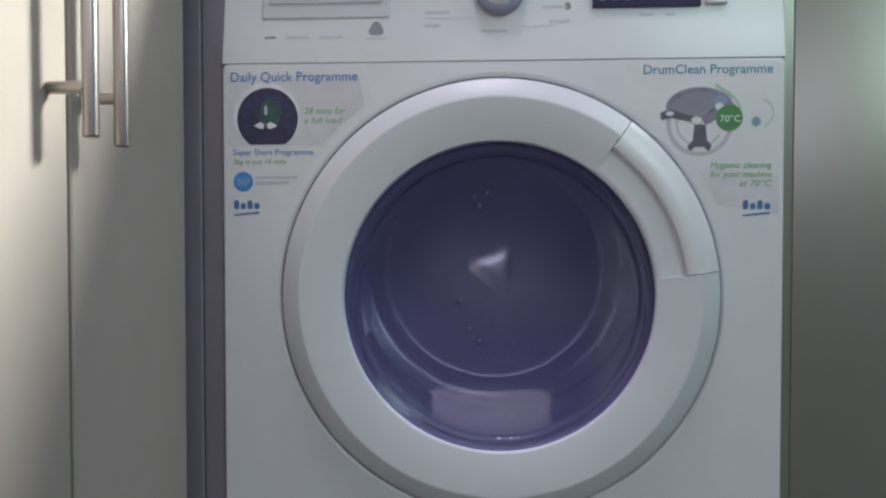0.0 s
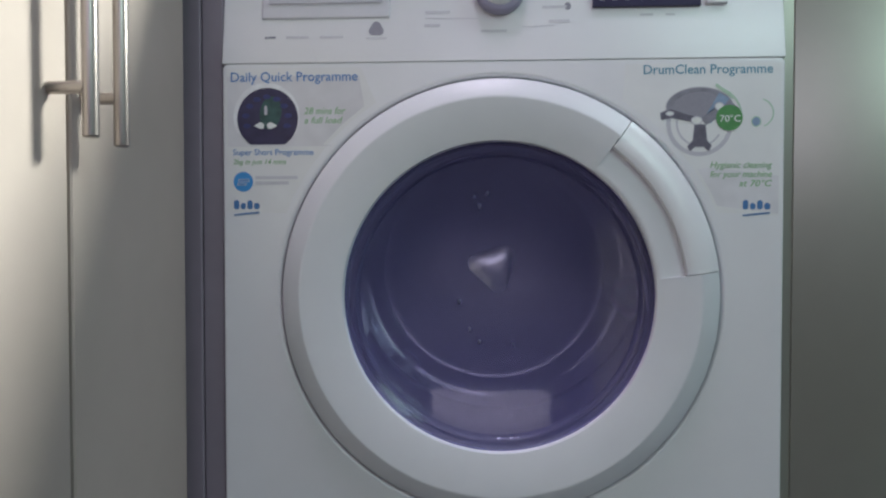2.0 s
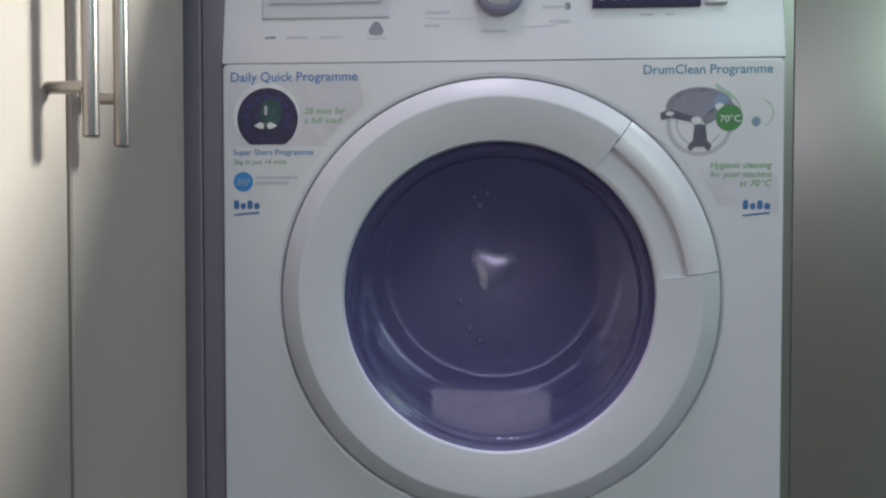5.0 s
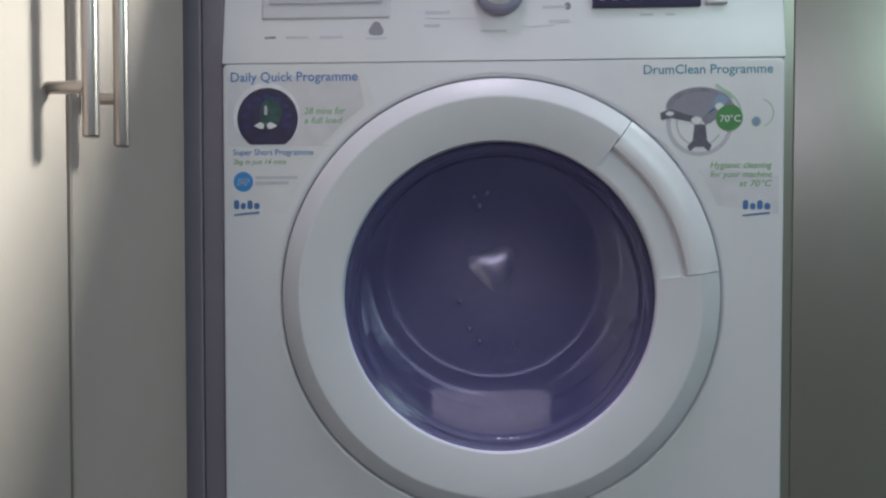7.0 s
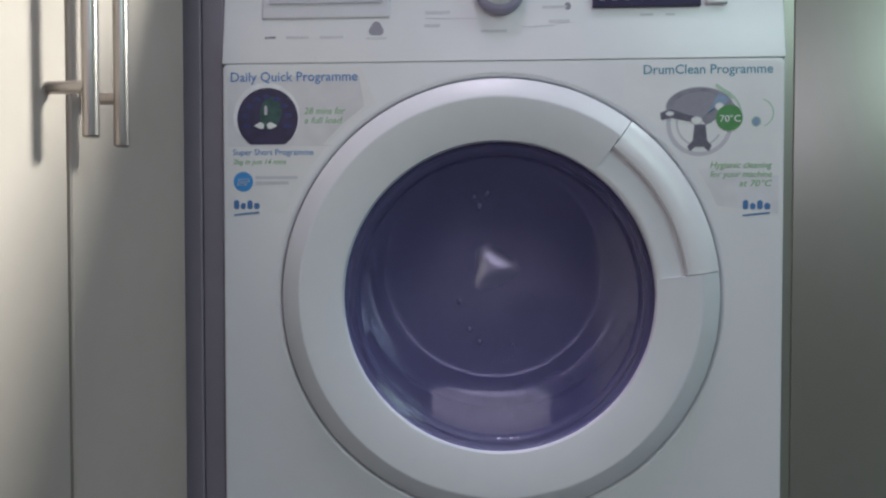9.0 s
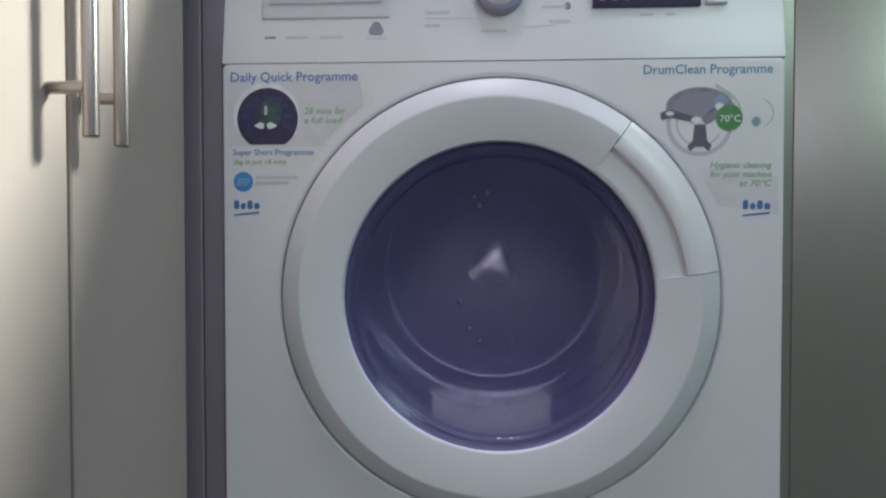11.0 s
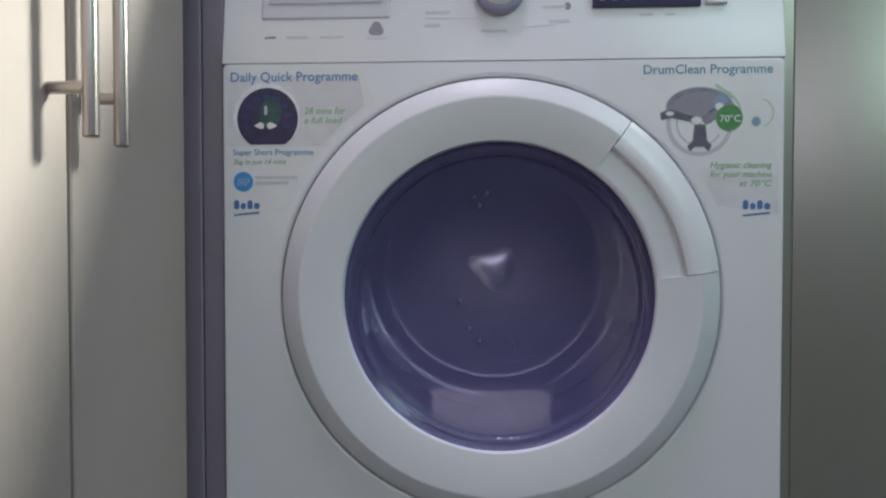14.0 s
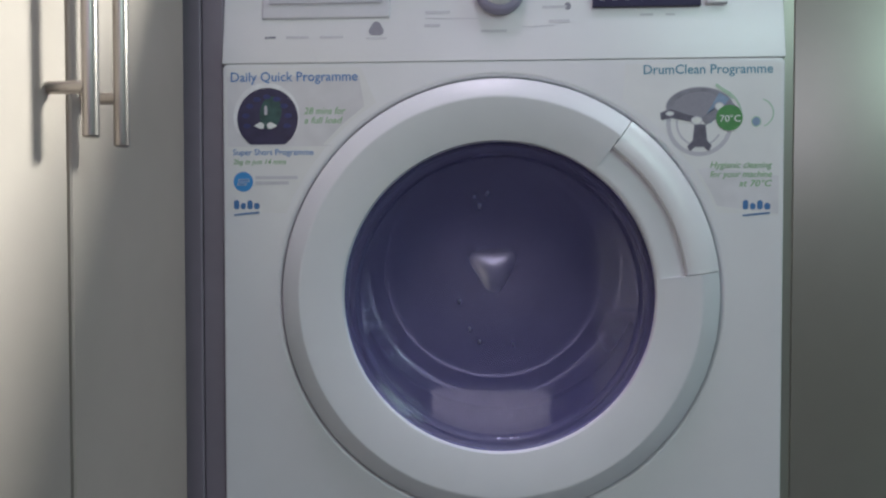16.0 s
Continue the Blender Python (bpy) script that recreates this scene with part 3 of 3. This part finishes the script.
def label_left(machine):
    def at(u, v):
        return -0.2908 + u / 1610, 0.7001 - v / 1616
    y = -0.00015
    rim = [(CX + 0.2480 * math.cos(radians(a)), CZ + 0.2480 * math.sin(radians(a))) for a in (122, 130, 138, 146, 154, 158.5)]
    back = part("sticker", plate([(-0.2965, 0.7150), (-0.1480, 0.7150)] + rim + [(-0.2965, 0.5600)], y), STICKER, machine, "glossy advertising sticker with blue and green print")
    rim2 = [(CX + 0.2520 * math.cos(radians(a)), CZ + 0.2520 * math.sin(radians(a))) for a in (125, 132, 139)]
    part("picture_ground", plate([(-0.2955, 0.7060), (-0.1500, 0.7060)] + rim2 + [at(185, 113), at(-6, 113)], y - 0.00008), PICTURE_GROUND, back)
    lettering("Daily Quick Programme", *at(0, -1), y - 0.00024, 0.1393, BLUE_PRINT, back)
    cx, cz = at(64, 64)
    part("dial_rim", plate(oval(cx - 0.0006, cz + 0.0020, 0.0366, 0.0366, -38, 208, 60), y - 0.00016), SILVER_PRINT, back)
    part("dial_face", plate(oval(cx + 0.0006, cz - 0.0004, 0.0336, 0.0336, -56, 236, 60), y - 0.00024), NAVY_PRINT, back)
    part("dial_glow", plate(oval(cx + 0.004, cz + 0.006, 0.012, 0.018, tilt=-10), y - 0.00032), DIAL_GREEN, back)
    for k in range(9):
        a = radians(-20 + k * 27.5)
        part("dial_dot", plate(oval(cx + 0.0235 * math.cos(a), cz + 0.0235 * math.sin(a), 0.0042, 0.0026, n=16), y - 0.00036), NAVY_GLOW, back)
    for s in (-1, 1):
        leaf = [(cx - 0.0015 + s * u, cz - 0.0075 + v) for u, v in ((0.0012, 0.0008), (0.0042, 0.0034), (0.0074, 0.0030), (0.0130, -0.0004), (0.0072, -0.0034), (0.0026, -0.0036))]
        part("leaf_shape", plate(leaf, y - 0.00040), WHITE_PRINT, back)
    part("stem_shape", plate([(cx - 0.0030, cz + 0.012), (cx - 0.0012, cz + 0.0145), (cx + 0.0006, cz + 0.012), (cx + 0.0004, cz + 0.004), (cx - 0.0028, cz + 0.004)], y - 0.00040), PALE_PRINT, back)
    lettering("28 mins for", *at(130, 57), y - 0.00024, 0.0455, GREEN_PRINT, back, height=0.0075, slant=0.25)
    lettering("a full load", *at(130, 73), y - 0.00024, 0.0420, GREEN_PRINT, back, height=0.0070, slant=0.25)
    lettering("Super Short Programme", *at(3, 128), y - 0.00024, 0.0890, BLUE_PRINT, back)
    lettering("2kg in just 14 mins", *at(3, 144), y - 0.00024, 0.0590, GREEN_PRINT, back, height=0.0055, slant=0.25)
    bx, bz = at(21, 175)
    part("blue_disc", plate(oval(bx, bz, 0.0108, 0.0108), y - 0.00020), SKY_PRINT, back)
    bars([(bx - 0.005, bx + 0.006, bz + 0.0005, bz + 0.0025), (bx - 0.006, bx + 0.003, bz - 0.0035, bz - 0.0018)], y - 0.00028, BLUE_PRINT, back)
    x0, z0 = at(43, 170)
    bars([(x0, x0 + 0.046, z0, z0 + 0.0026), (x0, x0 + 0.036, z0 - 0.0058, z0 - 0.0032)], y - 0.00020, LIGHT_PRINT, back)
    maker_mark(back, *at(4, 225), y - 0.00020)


def maker_mark(back, x, z, y):
    """The maker's mark as plain blue shapes: four blocks and a stroke under them."""
    for dx, w, h in ((0.0, 0.0058, 0.0100), (0.0074, 0.0058, 0.0068), (0.0148, 0.0058, 0.0096), (0.0222, 0.0062, 0.0068)):
        c = 0.0016
        block = [(c, 0), (w - c, 0), (w, c), (w, h - c), (w - c, h), (c, h), (0, h - c), (0, c)]
        part("mark_shape", plate([(x + dx + u, z + 0.0010 + v) for u, v in block], y), MARK_BLUE, back)
    part("mark_stroke", plate([(x, z - 0.0062), (x + 0.012, z - 0.0048), (x + 0.028, z - 0.0035), (x + 0.028, z - 0.0017), (x + 0.012, z - 0.0031), (x, z - 0.0047)], y), MARK_BLUE, back)


def label_right(machine):
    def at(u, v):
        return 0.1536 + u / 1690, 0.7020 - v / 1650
    y = -0.00015
    rim = [(CX + 0.2480 * math.cos(radians(a)), CZ + 0.2480 * math.sin(radians(a))) for a in (58, 50, 42, 34, 26, 21.5)]
    back = part("sticker", plate([(0.2965, 0.7150), (0.1350, 0.7150)] + rim + [(0.2955, 0.5540)], y), STICKER, machine, "glossy advertising sticker with a drum picture")
    rim2 = [(CX + 0.2510 * math.cos(radians(a)), CZ + 0.2510 * math.sin(radians(a))) for a in (33, 27.5, 23)]
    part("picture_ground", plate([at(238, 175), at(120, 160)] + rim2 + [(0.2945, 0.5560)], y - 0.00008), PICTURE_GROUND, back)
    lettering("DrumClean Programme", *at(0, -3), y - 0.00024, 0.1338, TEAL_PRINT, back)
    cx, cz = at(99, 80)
    part("halo", plate(arc(cx, cz - 0.002, 0.0300, 0.0345, 150, 400, 48), y - 0.00012), PALE_PRINT, back)
    part("halo", plate(arc(cx, cz - 0.002, 0.0225, 0.0245, 170, 330, 40), y - 0.00012), PALE_PRINT, back)
    printed("dome", oval(cx, cz + 0.015, 0.0345, 0.0205, -12, 192, 40), y - 0.00020, SMOKE_PRINT, back, PALE_PRINT)
    printed("dome_shade", oval(cx - 0.003, cz + 0.017, 0.0250, 0.0140, tilt=8), y - 0.00028, GREY_PRINT, back, SMOKE_PRINT)
    part("ice_band", plate([(cx + 0.004, cz + 0.002), (cx + 0.020, cz + 0.030), (cx + 0.031, cz + 0.024), (cx + 0.012, cz - 0.002)], y - 0.00032), ICE_PRINT, back)
    printed("fin_arm", [(cx - 0.040, cz + 0.009), (cx - 0.030, cz + 0.013), (cx - 0.012, cz + 0.007), (cx, cz + 0.004), (cx - 0.001, cz - 0.002), (cx - 0.014, cz + 0.001),
                           (cx - 0.028, cz + 0.004), (cx - 0.039, cz + 0.002)], y - 0.00036, DARK_PRINT, back, SMOKE_PRINT)
    printed("fin_arm", [(cx - 0.005, cz - 0.004), (cx + 0.006, cz - 0.004), (cx + 0.007, cz - 0.020), (cx + 0.012, cz - 0.025), (cx + 0.009, cz - 0.031), (cx + 0.004, cz - 0.026),
                           (cx - 0.004, cz - 0.026), (cx - 0.009, cz - 0.031), (cx - 0.012, cz - 0.026), (cx - 0.006, cz - 0.020)], y - 0.00036, DARK_PRINT, back, SMOKE_PRINT)
    printed("fin_arm", [(cx + 0.002, cz + 0.003), (cx + 0.020, cz + 0.016), (cx + 0.034, cz + 0.018), (cx + 0.040, cz + 0.013), (cx + 0.028, cz + 0.010), (cx + 0.008, cz - 0.003)], y - 0.00036, SMOKE_PRINT, back, SMOKE_PRINT)
    for dx, dz, rx, rz in ((-0.003, 0.001, 0.0050, 0.0034), (0.0205, 0.0155, 0.0040, 0.0034), (0.0345, 0.0135, 0.0026, 0.0022), (-0.031, 0.0085, 0.0034, 0.0016)):
        printed("white_spot", oval(cx + dx, cz + dz, rx, rz, n=24), y - 0.00044, WHITE_PRINT, back, PALE_PRINT)
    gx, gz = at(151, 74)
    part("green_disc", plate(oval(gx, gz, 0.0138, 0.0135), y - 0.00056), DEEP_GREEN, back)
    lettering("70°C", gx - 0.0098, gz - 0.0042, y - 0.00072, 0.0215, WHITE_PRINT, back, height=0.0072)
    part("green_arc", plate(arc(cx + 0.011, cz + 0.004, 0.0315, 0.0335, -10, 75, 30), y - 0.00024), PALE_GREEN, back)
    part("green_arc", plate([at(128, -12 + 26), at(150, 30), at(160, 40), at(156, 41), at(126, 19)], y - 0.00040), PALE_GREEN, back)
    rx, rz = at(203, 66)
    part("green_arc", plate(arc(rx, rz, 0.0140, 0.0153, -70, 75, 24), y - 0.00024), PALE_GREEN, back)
    printed("blue_drop", oval(rx - 0.003, rz - 0.009, 0.0040, 0.0045, n=20), y - 0.00024, ICE_PRINT, back, PALE_GREEN)
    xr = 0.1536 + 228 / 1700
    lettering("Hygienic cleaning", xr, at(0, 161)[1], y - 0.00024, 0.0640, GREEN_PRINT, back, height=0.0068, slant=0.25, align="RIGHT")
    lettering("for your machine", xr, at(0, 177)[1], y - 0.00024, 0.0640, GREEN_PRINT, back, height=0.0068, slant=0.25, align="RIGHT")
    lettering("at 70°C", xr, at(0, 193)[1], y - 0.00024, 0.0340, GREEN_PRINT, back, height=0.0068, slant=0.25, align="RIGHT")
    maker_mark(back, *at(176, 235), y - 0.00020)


def washing_machine():
    m = thing("washing_machine", (0.0, 0.28, 0.0), "white front-loading washing machine, running, with a dark round window", "washing machine")
    part("body", boxes([(-0.2985, -0.2925, 0.0190, 0.54, 0.02, 0.845), (0.2925, 0.2985, 0.0190, 0.54, 0.02, 0.845),
                        (-0.2925, 0.2925, 0.0310, 0.54, 0.838, 0.8445), (-0.2925, 0.2925, 0.534, 0.54, 0.02, 0.838),
                        (-0.2925, 0.2925, 0.019, 0.534, 0.02, 0.028)]), ENAMEL, m, "white enamelled steel body")
    front_panel(m)
    part("kick_strip", boxes([(-0.2985, 0.2985, 0.001, 0.018, 0.012, 0.0725)], 0.002), PLASTIC, m)
    for x in (-0.25, 0.25):
        for y in (0.06, 0.48):
            part("foot", rod((x, y, 0.0), (x, y, 0.0205), 0.02), RUBBER, m)
    controls(m)
    door(m)
    part("door_gasket", swept([(0.205, 0.017), (0.203, 0.060), (0.200, 0.090), (0.186, 0.100), (0.178, 0.096), (0.176, 0.086), (0.182, 0.074), (0.192, 0.055), (0.198, 0.020)], CX, CZ + 0.004, n=96, closed=True),
         RUBBER, m, "dark grey folded rubber gasket", smooth=60)
    part("tub", swept([(0.206, 0.030), (0.206, 0.098), (0.276, 0.104), (0.278, 0.415), (0.0, 0.420)], AXIS[0], AXIS[2], n=96), TUB, m, "dark plastic outer tub", smooth=50)
    label_left(m)
    label_right(m)
    return m, drum(m)


room()
worktops()
lamps()
left_cupboard()
end_panels()
right_cupboard()
machine, spinning_drum = washing_machine()

# Where a corner of the hub points, in degrees from the right, counter-clockwise, to a third of a turn:
# every tenth of a second from the start, from 6.5 s and from 15 s, and at the half seconds between
CORNER = dict(zip((i / 10 for i in range(32)), (52, 15, 57, 108, 70, 2, 46, 8, 50, 17, 58, 2, 46, 5, 55, 18, 57, 0, 42, 5, 48, 92, 57, 105, 33, 110, 42, 8, 52, 98, 32, 105)))
CORNER.update(zip((3.2 + i / 10 for i in range(11)), (33, 75, 42, 88, 20, 95, 32, 75, 42, 85, 18)))
CORNER.update(zip((6.3 + i / 10 for i in range(2)), (85, 20)))
CORNER.update(zip((8.1 + i / 10 for i in range(12)), (62, 2, 42, 85, 48, 92, 58, 108, 38, 115, 42, 85)))
CORNER.update(zip((11.3 + i / 10 for i in range(18)), (18, 55, 20, 65, 31, 70, 5, 48, 10, 57, 103, 63, 0, 42, 5, 53, 20, 98)))
CORNER.update(zip((13.1 + i / 10 for i in range(19)), (28, 65, 2, 73, 12, 60, 100, 35, 103, 42, 8, 50, 90, 22, 98, 38, 80, 42, 85)))
CORNER.update(zip((6.5 + i / 10 for i in range(16)), (57, 103, 60, 4, 76, 44, 93, 24, 57, 110, 74, 4, 49, 92, 54, 100)))
CORNER.update(zip((15.0 + i / 10 for i in range(11)), (20, 97, 60, 115, 38, 76, 8, 90, 27, 103, 33)))
CORNER = {round(t, 1): a for t, a in CORNER.items()}


def motions():
    """The drum turns about 100 times a minute."""
    times = sorted(CORNER)
    turned = [CORNER[times[0]]]
    for a, b in zip(times, times[1:]):
        want = turned[-1] + 605.0 * (b - a)
        turned.append(CORNER[b] + 120 * round((want - CORNER[b]) / 120))
    rows = []
    lean = pose(*spinning_drum.location, -4.6, 0, 0)
    for (a, b), (u, v) in zip(zip(times, times[1:]), zip(turned, turned[1:])):
        steps = max(1, round((b - a) / 0.1))
        for i in range(steps):
            rows.append((a + (b - a) * i / steps, lean @ pose(0, 0, 0, 0, 90 - (u + (v - u) * i / steps), 0)))
    rows.append((16.0, lean @ pose(0, 0, 0, 0, 90 - turned[-1], 0)))
    walk(spinning_drum, rows)


motions()
